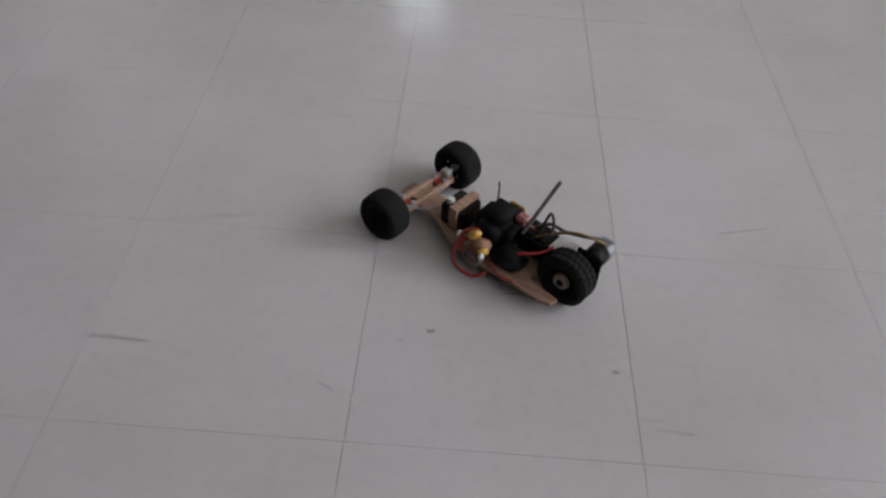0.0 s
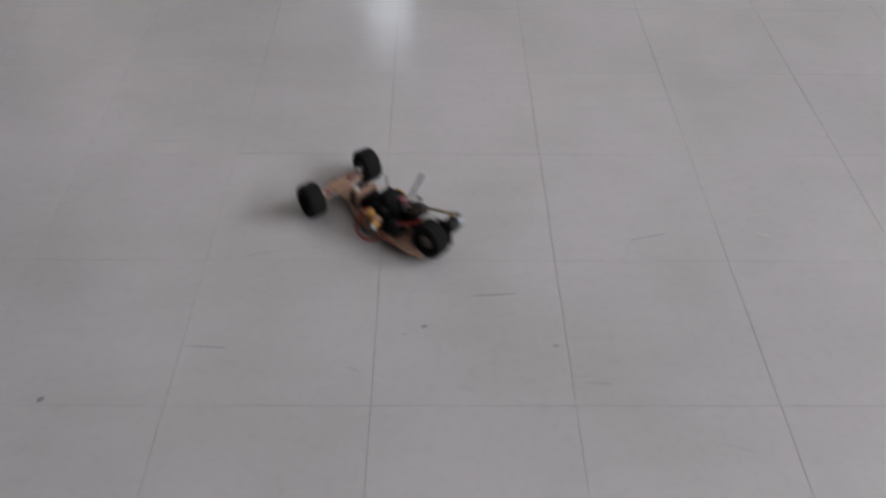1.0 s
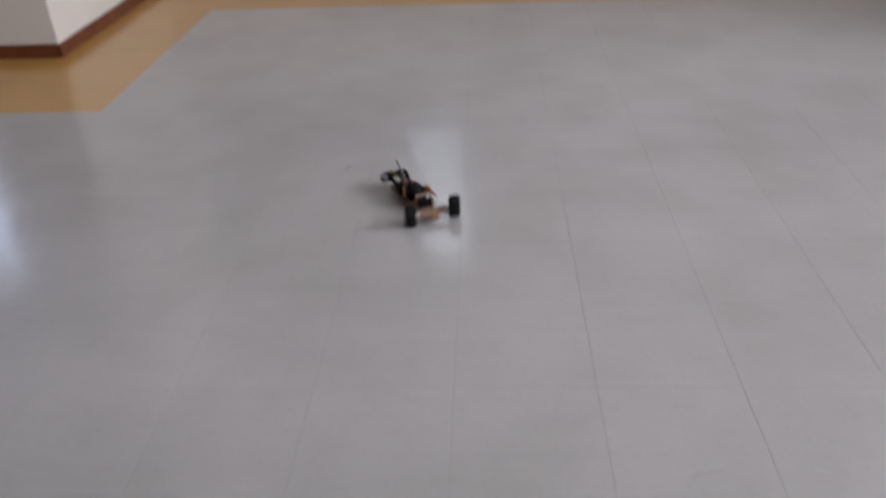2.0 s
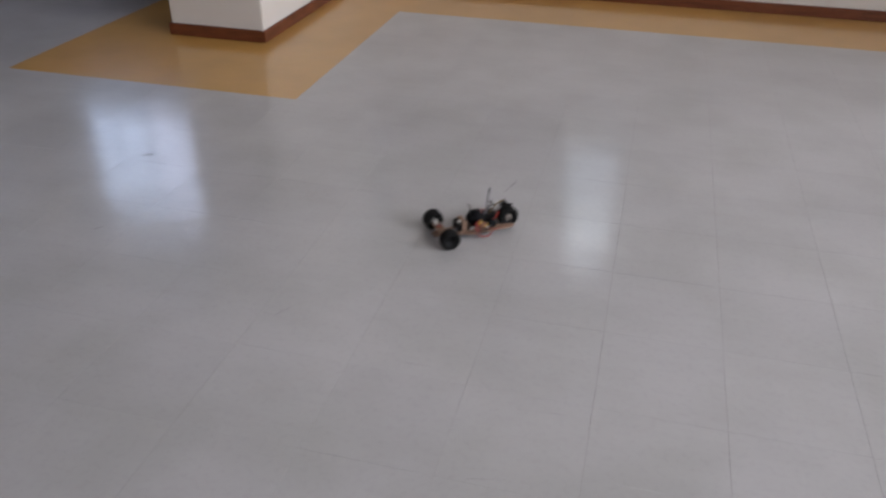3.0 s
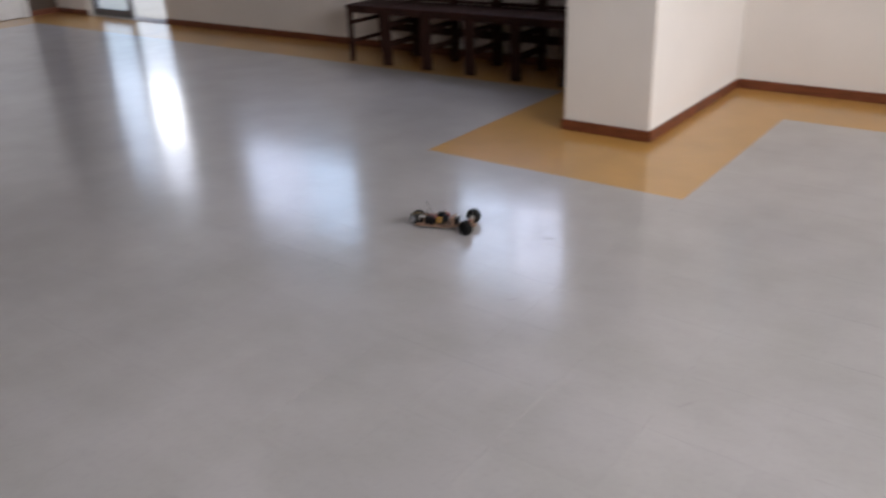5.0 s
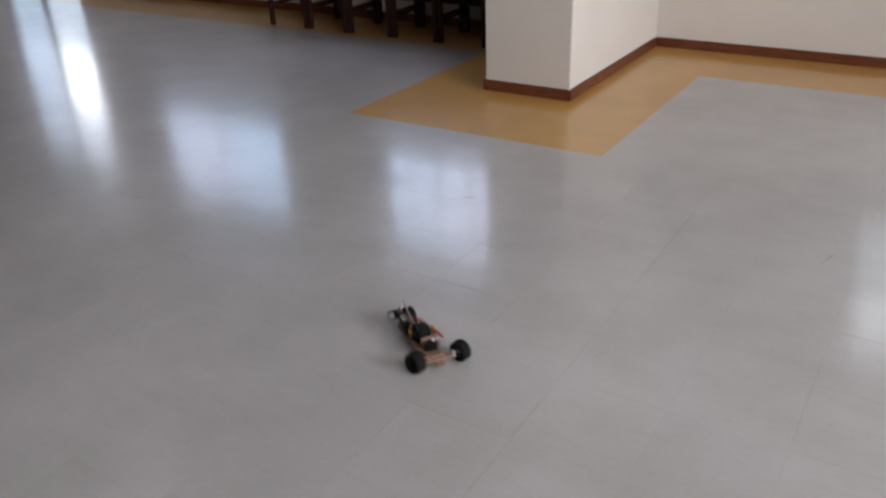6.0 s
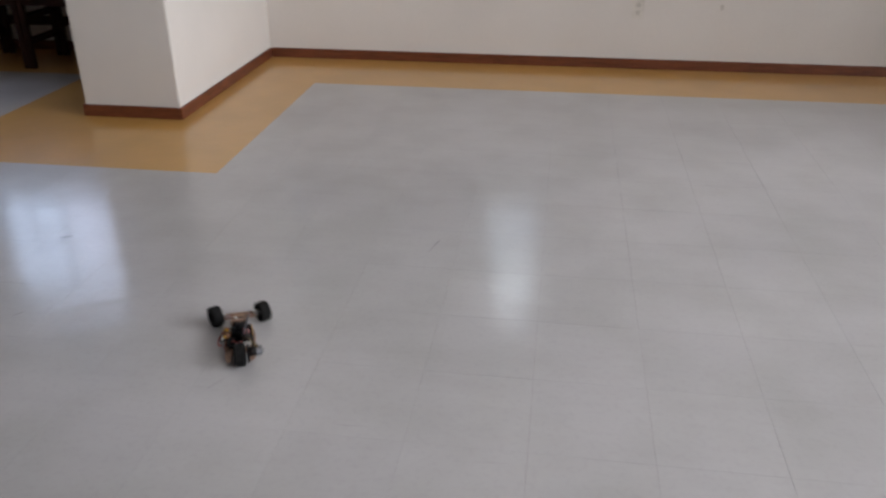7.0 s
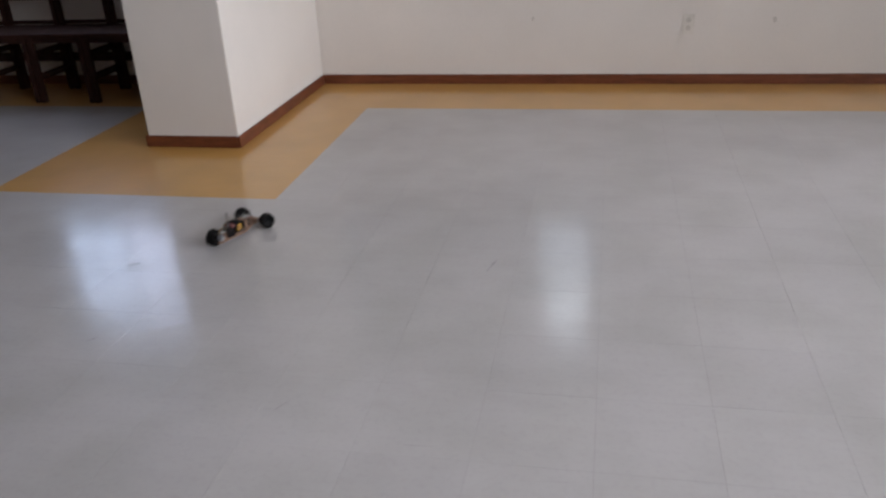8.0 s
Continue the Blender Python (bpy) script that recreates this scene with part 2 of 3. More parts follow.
def lathe(bm, profile, segments=40):
    """Turns (radius, along) about the y axis."""
    rings = []
    for r, a in profile:
        rings.append([bm.verts.new((r * math.cos(2 * math.pi * i / segments), a, r * math.sin(2 * math.pi * i / segments))) for i in range(segments)])
    for one, two in zip(rings, rings[1:]):
        for i in range(segments):
            j = (i + 1) % segments
            bm.faces.new((one[i], one[j], two[j], two[i]))
    bmesh.ops.recalc_face_normals(bm, faces=bm.faces)


def tube(bm, points, radius, segments=8):
    """A round wire along points, smoothed."""
    pts = [Vector(p) for p in points]
    path = []
    for i in range(len(pts) - 1):
        p0, p1, p2, p3 = pts[max(i - 1, 0)], pts[i], pts[i + 1], pts[min(i + 2, len(pts) - 1)]
        for k in range(6):
            t = k / 6
            path.append(0.5 * ((2 * p1) + (p2 - p0) * t + (2 * p0 - 5 * p1 + 4 * p2 - p3) * t * t + (3 * p1 - p0 - 3 * p2 + p3) * t ** 3))
    path.append(pts[-1])
    rings = []
    for i, p in enumerate(path):
        d = (path[min(i + 1, len(path) - 1)] - path[max(i - 1, 0)]).normalized()
        side = d.cross(Vector((0.31, 0.17, 0.93))).normalized()
        up = d.cross(side)
        rings.append([bm.verts.new(p + radius * (math.cos(2 * math.pi * k / segments) * side + math.sin(2 * math.pi * k / segments) * up)) for k in range(segments)])
    for one, two in zip(rings, rings[1:]):
        for k in range(segments):
            j = (k + 1) % segments
            bm.faces.new((one[k], one[j], two[j], two[k]))
    bm.faces.new(rings[0][::-1])
    bm.faces.new(rings[-1])
    bmesh.ops.recalc_face_normals(bm, faces=bm.faces)


def to_mesh(name, bm, mat, smooth=False):
    me = bpy.data.meshes.new(name)
    if smooth:
        for f in bm.faces:
            f.smooth = True
    bm.to_mesh(me)
    bm.free()
    me.materials.append(mat)
    return me


def part(name, bm, mat, parent=None, label="", smooth=False):
    ob = new(name, to_mesh(name, bm, mat, smooth))
    if parent is not None:
        ob.parent = parent
    if label:
        tagged(ob, label)
    return ob


def structure(name, bm, mat, label, category):
    return tagged(part(name, bm, mat), label, category, kind="structure")


# ---- the room ----
WALL_Y = 1.434         # face of the window wall
LEFT_X = -8.6
BACK_Y = -9.3
TOP = 5.3
THICK = 0.18
PIL_L, PIL_R = -0.53, 0.0
STRIP_Y, FRONT_Y, STRIP_L, STRIP_R = 0.806, -0.723, -0.98, 0.488
SKIRT = 0.064


def wall_with_openings(name, length0, length1, openings, place, label, paint="wall"):
    """A wall along its own x from length0 to length1; openings: (x0, x1, z0, z1)."""
    bm = bmesh.new()
    x = length0
    for o0, o1, z0, z1 in sorted(openings):
        box(bm, x, 0, -0.1, o0, THICK, TOP)
        if z0 > -0.05:
            box(bm, o0, 0, -0.1, o1, THICK, z0)
        box(bm, o0, 0, z1, o1, THICK, TOP)
        x = o1
    box(bm, x, 0, -0.1, length1, THICK, TOP)
    ob = structure(name, bm, M[paint], label, "wall")
    ob.matrix_world = place
    return ob


WIN_1 = (0.04, 1.91, 1.0, 2.12)
WIN_2 = (-2.48, -1.26, 1.15, 2.18)
WIN_3 = (-5.48, -3.66, 1.17, 2.19)
DOOR = (-7.90, -6.33, -0.1, 2.15)
wall_with_openings("wall_north", LEFT_X - THICK, RIGHT_X + THICK, [WIN_1, WIN_2, WIN_3, DOOR], pose(0, WALL_Y, 0), "off-white painted wall with windows and a glass door")
RIGHT_WINS = [(y - 1.2, y + 1.2, 2.6, 4.4) for y in EAST]
wall_with_openings("wall_east", BACK_Y - THICK, WALL_Y, RIGHT_WINS, pose(RIGHT_X + THICK, 0, 0, 0, 0, 90), "off-white painted wall with a row of windows")
wall_with_openings("wall_west", BACK_Y - THICK, WALL_Y, [], pose(LEFT_X, 0, 0, 0, 0, 90), "brown panelled side wall of the hall", "panelling")
# back wall is never in view; its dark brown is there to cut bounced light
wall_with_openings("wall_south", LEFT_X, RIGHT_X, [], pose(0, BACK_Y - THICK, 0), "unseen back wall, made brown to hold down bounced light", "panelling")

# out-of-view block, added to keep east light off the north wall's right end
bm = bmesh.new()
box(bm, 5.4, -0.4, -0.1, RIGHT_X - 0.002, WALL_Y - 0.002, TOP - 0.002)
structure("wall_northeast", bm, M["wall"], "unseen off-white wall block added to shade the window wall's right end", "wall")

bm = bmesh.new()
box(bm, LEFT_X - THICK, BACK_Y - THICK, TOP, RIGHT_X + THICK, WALL_Y + THICK, TOP + 0.2)
structure("ceiling", bm, M["ceiling"], "plain pale grey ceiling of the hall", "ceiling")

bm = bmesh.new()
box(bm, PIL_L, 0, 0, PIL_R, WALL_Y - 0.001, TOP)
bevel(bm, 0.004, 2)
structure("pillar", bm, M["wall"], "square off-white painted pillar against the wall", "pillar")


def skirting(x0, y0, x1, y1):
    bm = bmesh.new()
    box(bm, x0, y0, 0, x1, y1, SKIRT)
    bevel(bm, 0.004, 2)
    structure("baseboard", bm, M["baseboard"], "red-brown wooden baseboard along the wall", "baseboard")


S = 0.013
skirting(PIL_R + S, WALL_Y - S, 5.4, WALL_Y)
skirting(PIL_R, -S, PIL_R + S, WALL_Y)
skirting(PIL_L - S, -S, PIL_R, 0)
skirting(PIL_L - S, 0, PIL_L, WALL_Y)
skirting(DOOR[1], WALL_Y - S, PIL_L - S, WALL_Y)
skirting(LEFT_X + S, WALL_Y - S, DOOR[0], WALL_Y)
skirting(LEFT_X, 1.04, LEFT_X + S, WALL_Y)
skirting(LEFT_X, BACK_Y, LEFT_X + S, -0.26)
skirting(RIGHT_X - S, BACK_Y, RIGHT_X, WALL_Y - S)
skirting(LEFT_X + S, BACK_Y, RIGHT_X - S, BACK_Y + S)

# outside
bm = bmesh.new()
box(bm, -900, -900, -0.5, 900, 900, -0.11)
structure("ground", bm, M["concrete"], "pale concrete ground outside the hall", "ground")


def window(name, o, panes, bars, label, uprights=0):
    """White metal window set in the opening o: outer frame, sashes with a pane each, sill."""
    x0, x1, z0, z1 = o
    y0, y1 = WALL_Y + 0.05, WALL_Y + 0.11
    f = 0.045
    bm = bmesh.new()
    box(bm, x0, y0, z0, x0 + f, y1, z1)
    box(bm, x1 - f, y0, z0, x1, y1, z1)
    box(bm, x0 + f, y0, z0, x1 - f, y1, z0 + f)
    box(bm, x0 + f, y0, z1 - f, x1 - f, y1, z1)
    root = structure(name, bm, M["alu"], label, "window")
    w = (x1 - x0 - 2 * f) / panes
    for i in range(panes):
        a, b = x0 + f + i * w, x0 + f + (i + 1) * w
        bm = bmesh.new()
        s = 0.010
        ya, yb = y0 + 0.008 + 0.018 * (i % 2), y0 + 0.026 + 0.018 * (i % 2)
        box(bm, a, ya, z0 + f, a + s, yb, z1 - f)
        box(bm, b - s, ya, z0 + f, b, yb, z1 - f)
        box(bm, a + s, ya, z0 + f, b - s, yb, z0 + f + s)
        box(bm, a + s, ya, z1 - f - s, b - s, yb, z1 - f)
        for k in range(bars):
            zc = z0 + (z1 - z0) * (k + 1) / (bars + 1)
            box(bm, a + s, ya + 0.002, zc - 0.012, b - s, yb - 0.002, zc + 0.012)
        for k in range(uprights):
            xc = a + (b - a) * (k + 1) / (uprights + 1)
            box(bm, xc - 0.011, ya + 0.003, z0 + f + s, xc + 0.011, yb - 0.003, z1 - f - s)
        sash = part("window_frame", bm, M["alu"], root)
        bm = bmesh.new()
        box(bm, a + s, ya + 0.007, z0 + f + s, b - s, ya + 0.011, z1 - f - s)
        pane = part("pane", bm, M["glass"], sash)
        pane.visible_shadow = False
    bm = bmesh.new()
    box(bm, x0 - 0.02, WALL_Y - 0.03, z0 - 0.025, x1 + 0.02, WALL_Y - 0.002, z0)
    bevel(bm, 0.004)
    part("window_sill", bm, M["alu"], root)
    return root


window("window_1", WIN_1, 2, 0, "white metal sliding window half behind a cream curtain")
window("window_2", WIN_2, 2, 2, "white metal sliding window with thin glazing bars", 1)
window("window_3", WIN_3, 2, 2, "wide white metal window with thin glazing bars", 2)


def curtain(x0, x1, z0, z1, y, folds, label, slant=0.0):
    """Hanging cloth with folds, 3 mm thick, on a rod."""
    bm = bmesh.new()
    n = folds * 10
    rows = []
    for side in (0.0, 0.003):
        for z in (z0, (z0 + z1) / 2, z1):
            row = []
            for i in range(n + 1):
                u = i / n
                amp = 0.022 * (1.2 - 0.4 * (z - z0) / (z1 - z0))
                row.append(bm.verts.new((x0 + (x1 - x0 + slant * (z - z0)) * u, y + side + amp * math.sin(u * folds * 2 * math.pi + 0.7 * math.sin(5 * u + z)), z)))
            rows.append(row)
    for a, b in ((0, 1), (1, 2), (3, 4), (4, 5), (0, 3), (2, 5)):
        for i in range(n):
            bm.faces.new((rows[a][i], rows[a][i + 1], rows[b][i + 1], rows[b][i]))
    for i in (0, n):
        bm.faces.new((rows[0][i], rows[1][i], rows[4][i], rows[3][i]))
        bm.faces.new((rows[1][i], rows[2][i], rows[5][i], rows[4][i]))
    bmesh.ops.recalc_face_normals(bm, faces=bm.faces)
    ob = tagged(part("curtain", bm, M["curtain"], None, smooth=True), label, "curtain")
    bm = bmesh.new()
    cylinder(bm, 0.011, 0.011, x1 - x0 + 0.9, pose((x0 + x1) / 2 + 0.2, y - 0.03, z1 + 0.004, 0, 90, 0), 16)
    part("rod", bm, M["alu"], ob, "thin white curtain rod")
    return ob


curtain(0.155, 1.47, 0.90, 2.14, WALL_Y - 0.055, 9, "cream cloth curtain drawn across most of a window", 0.13)

# east windows: frames only, the light of the sky stands in their openings
for a, b, z0, z1 in RIGHT_WINS:
    bm = bmesh.new()
    f = 0.05
    xa, xb = RIGHT_X + 0.06, RIGHT_X + 0.11
    box(bm, xa, a, z0, xb, a + f, z1)
    box(bm, xa, b - f, z0, xb, b, z1)
    box(bm, xa, a + f, z0, xb, b - f, z0 + f)
    box(bm, xa, a + f, z1 - f, xb, b - f, z1)
    box(bm, xa, (a + b) / 2 - 0.025, z0 + f, xb, (a + b) / 2 + 0.025, z1 - f)
    structure("window_4", bm, M["alu"], "white metal window in the side wall", "window")


def glass_door():
    """Sliding glass door, one leaf closed and the other half open to the daylight."""
    x0, x1, _, z1 = DOOR
    y = WALL_Y + 0.06
    f = 0.05
    bm = bmesh.new()
    box(bm, x0, y - 0.03, 0, x0 + f, y + 0.06, z1)
    box(bm, x1 - f, y - 0.03, 0, x1, y + 0.06, z1)
    box(bm, x0 + f, y - 0.03, z1 - f, x1 - f, y + 0.06, z1)
    root = structure("door_1", bm, M["alu"], "sliding glass door standing half open to the daylight", "door")
    mid = x0 + 0.85
    bm = bmesh.new()
    s = 0.06
    box(bm, x0 + f, y - 0.02, 0.012, x0 + f + s, y + 0.015, z1 - f)
    box(bm, mid - s, y - 0.02, 0.012, mid, y + 0.015, z1 - f)
    box(bm, x0 + f + s, y - 0.02, 0.012, mid - s, y + 0.015, 0.09)
    box(bm, x0 + f + s, y - 0.02, z1 - f - s, mid - s, y + 0.015, z1 - f)
    leaf = part("door_leaf", bm, M["dark_frame"], root, "dark metal frame of the closed leaf")
    bm = bmesh.new()
    box(bm, x0 + f + s, y - 0.006, 0.09, mid - s, y, z1 - f - s)
    pane = part("pane", bm, M["glass"], leaf)
    pane.visible_shadow = False
    bm = bmesh.new()
    box(bm, x0, WALL_Y, -0.1, x1, WALL_Y + THICK, 0.008)
    part("door_sill", bm, M["concrete"], root)


glass_door()


def panelled_door():
    """White double door in the side wall, closed."""
    bm = bmesh.new()
    box(bm, LEFT_X, -0.26, 0, LEFT_X + 0.05, -0.20, 2.1)
    box(bm, LEFT_X, 0.98, 0, LEFT_X + 0.05, 1.04, 2.1)
    box(bm, LEFT_X, -0.20, 2.04, LEFT_X + 0.05, 0.98, 2.1)
    root = structure("door_2", bm, M["panel"], "closed white double door in the side wall", "door")
    for a, b in ((-0.198, 0.387), (0.393, 0.978)):
        bm = bmesh.new()
        box(bm, LEFT_X + 0.001, a, 0.006, LEFT_X + 0.04, b, 2.037)
        bevel(bm, 0.003)
        leaf = part("door_leaf", bm, M["panel"], root)
        bm = bmesh.new()
        yk = b - 0.07 if a < 0 else a + 0.07
        cylinder(bm, 0.012, 0.012, 0.05, pose(LEFT_X + 0.064, yk, 1.0, 0, 90, 0), 16)
        part("door_handle", bm, M["steel"], leaf, "small steel door handle")


panelled_door()

bm = bmesh.new()
box(bm, LEFT_X, -1.25, 0, LEFT_X + 0.06, -1.08, TOP)
bevel(bm, 0.004, 2)
structure("trim", bm, M["panel"], "narrow white upright strip on the panelled wall", "trim")


def socket_plate(x, z):
    bm = bmesh.new()
    box(bm, x - 0.036, WALL_Y - 0.004, z - 0.06, x + 0.036, WALL_Y, z + 0.06)
    bevel(bm, 0.0015, 2)
    ob = tagged(part("wall_socket", bm, M["plate"]), "greyish plastic power socket plate on the white wall", "socket")
    for dz in (-0.024, 0.024):
        bm = bmesh.new()
        cylinder(bm, 0.016, 0.015, 0.002, pose(x, WALL_Y - 0.0045, z + dz, 90, 0, 0), 20)
        part("outlet", bm, M["socket"], ob, "grey round outlet")


socket_plate(2.418, 0.375)


def wall_mark(x, z, r):
    bm = bmesh.new()
    ring = [bm.verts.new((x + r * (0.7 + 0.5 * random.random()) * math.cos(a), WALL_Y - 0.0006, z + 1.5 * r * (0.7 + 0.5 * random.random()) * math.sin(a))) for a in [i * math.pi / 6 for i in range(12)]]
    bm.faces.new(ring)
    structure("wall_mark", bm, M["smudge"], "small grey mark on the white wall paint", "mark")


for mx, mz, mr in ((2.924, 0.396, 0.012), (1.454, 0.416, 0.009), (2.606, 0.357, 0.008)):
    wall_mark(mx, mz, mr)


def chair():
    """Dark wooden chair with square legs, plank seat, stretchers and a slatted back; it faces -y."""
    w, d, h = 0.395, 0.42, 0.455
    root = tagged(new("chair"), "dark brown wooden chair in a row against the wall", "chair", "row of chairs along the wall")
    leg = 0.036

    def timber(name, x0, y0, z0, x1, y1, z1, tilt=None):
        bm = bmesh.new()
        box(bm, x0, y0, z0, x1, y1, z1, tilt)
        bevel(bm, 0.004, 2)
        return part(name, bm, M["chair"], root)

    for sx in (-1, 1):
        xa, xb = sorted((sx * w / 2, sx * (w / 2 - leg)))
        timber("leg", xa, 0, 0, xb, leg, h - 0.02)
        timber("leg", xa, d - leg, 0, xb, d, h - 0.02)
        timber("back_post", xa + 0.003, d - leg, h - 0.02, xb - 0.003, d, 0.86)
        timber("stretcher", xa + 0.008, leg, 0.15, xb - 0.008, d - leg, 0.18)
        timber("stretcher", xa + 0.008, leg, 0.30, xb - 0.008, d - leg, 0.33)
        timber("apron", xa + 0.006, leg, h - 0.058, xb - 0.006, d - leg, h - 0.022)
    timber("apron", -w / 2 + leg, 0.006, h - 0.058, w / 2 - leg, 0.026, h - 0.022)
    timber("apron", -w / 2 + leg, d - 0.026, h - 0.058, w / 2 - leg, d - 0.006, h - 0.022)
    timber("stretcher", -w / 2 + leg, d - 0.028, 0.20, w / 2 - leg, d - 0.008, 0.262)
    timber("seat", -w / 2 - 0.004, -0.012, h - 0.02, w / 2 + 0.004, d - leg - 0.001, h + 0.004)
    timber("top_rail", -w / 2 + leg - 0.004, d - 0.03, 0.77, w / 2 - leg + 0.004, d - 0.006, 0.85)
    timber("lower_rail", -w / 2 + leg - 0.004, d - 0.03, 0.625, w / 2 - leg + 0.004, d - 0.008, 0.665)
    timber("seat_rail", -w / 2 + leg - 0.004, d - 0.03, h + 0.005, w / 2 - leg + 0.004, d - 0.008, h + 0.03)
    for k in (-1, 0, 1):
        timber("slat", k * 0.085 - 0.02, d - 0.024, 0.665, k * 0.085 + 0.02, d - 0.012, 0.77)
    return root


first_chair = chair()
for i in range(6):
    place = pose(-2.85 + 0.405 * i, 0.875 + random.uniform(-0.012, 0.012), 0, 0, 0, random.uniform(-1.2, 1.2))
    if i == 0:
        first_chair.matrix_basis = place
    else:
        copy_thing(first_chair, place)

# ---- the three-wheeled model car ----
WB, TRACK, RAD = 0.228, 0.138, 0.033
FRONT = 0.95           # the front wheels are a little smaller


def plate_outline(points, z0, z1):
    bm = bmesh.new()
    low = [bm.verts.new((x, y, z0)) for x, y in points]
    face = bm.faces.new(low)
    up = bmesh.ops.extrude_face_region(bm, geom=[face])["geom"]
    bmesh.ops.translate(bm, verts=[g for g in up if isinstance(g, bmesh.types.BMVert)], vec=(0, 0, z1 - z0))
    bmesh.ops.recalc_face_normals(bm, faces=bm.faces)
    return bm


def make_wheel(car, name, width, hub_mat, hub_label, knobs, hub_r=0.0062, hub_at=0.44, closed=0, scale=1.0):
    """Wheel about its own y axis: dished rim with spokes, fat tyre, hub with screws."""
    h = width / 2
    bm = bmesh.new()
    lathe(bm, [(0.0005, -h * 0.25), (0.017, -h * 0.3), (0.0195, -h * 0.78), (0.0215, -h * 0.8), (0.0215, h * 0.8), (0.0195, h * 0.78), (0.017, h * 0.3), (0.0005, h * 0.25)], 36)
    rim = part(name, bm, M["rim"], car, "", True)
    bm = bmesh.new()
    lathe(bm, [(0.021, -h * 0.84), (0.025, -h * 0.98), (0.0295, -h * 0.93), (0.0322, -h * 0.70), (0.033, -h * 0.35), (0.033, h * 0.35), (0.0322, h * 0.70), (0.0295, h * 0.93), (0.025, h * 0.98), (0.021, h * 0.84)], 44)
    if knobs:
        for k in range(26):
            a = 2 * math.pi * k / 26
            for row in (-0.55, 0.0, 0.55):
                aa = a + (0.12 if row == 0.0 else 0)
                m = Matrix.Rotation(-aa, 4, "Y") @ Matrix.Translation((0.0326, row * h, 0))
                box(bm, -0.001, -h * 0.2, -0.0026, 0.0006, h * 0.2, 0.0026, m)
    part("tyre", bm, M["rubber"], rim, "fat black rubber tyre", True)
    for side in (-1, 1):
        bm = bmesh.new()
        out = 90 if side < 0 else -90
        if side == closed:
            cylinder(bm, 0.0046, 0.0040, 0.004, pose(0, side * h * 0.30, 0, out, 0, 0), 16)
            part("hub", bm, M["rim"], rim, "black wheel nut")
        else:
            cylinder(bm, hub_r, hub_r * 0.85, 0.005, pose(0, side * (h * hub_at), 0, out, 0, 0), 20)
            hub = part("hub", bm, M[hub_mat], rim, hub_label)
            bm = bmesh.new()
            cylinder(bm, hub_r * 0.46, hub_r * 0.40, 0.0016, pose(0, side * (h * hub_at + 0.0028), 0, out, 0, 0), 10)
            part("axle_nut", bm, M["dull_steel"] if closed else M["rim"], hub)
            if closed:
                for k in range(4):
                    a = math.pi / 4 + math.pi / 2 * k
                    bm = bmesh.new()
                    cylinder(bm, 0.0018, 0.0016, 0.002, pose(0.0125 * math.cos(a), side * h * 0.62, 0.0125 * math.sin(a), out, 0, 0), 8)
                    part("screw", bm, M["white"], rim, "small pale screw head")
        for k in range(0 if side == closed else 5):
            a = 2 * math.pi * k / 5
            bm = bmesh.new()
            box(bm, 0.0062, -0.0011, -0.0022, 0.0178, 0.0011, 0.0022, Matrix.Translation((0, side * h * 0.36, 0)) @ Matrix.Rotation(a, 4, "Y"))
            part("spoke", bm, M["rim"], rim)
    for piece in (rim, *rim.children_recursive):
        piece.data.transform(Matrix.Diagonal((scale, 1, scale, 1)))
    return rim


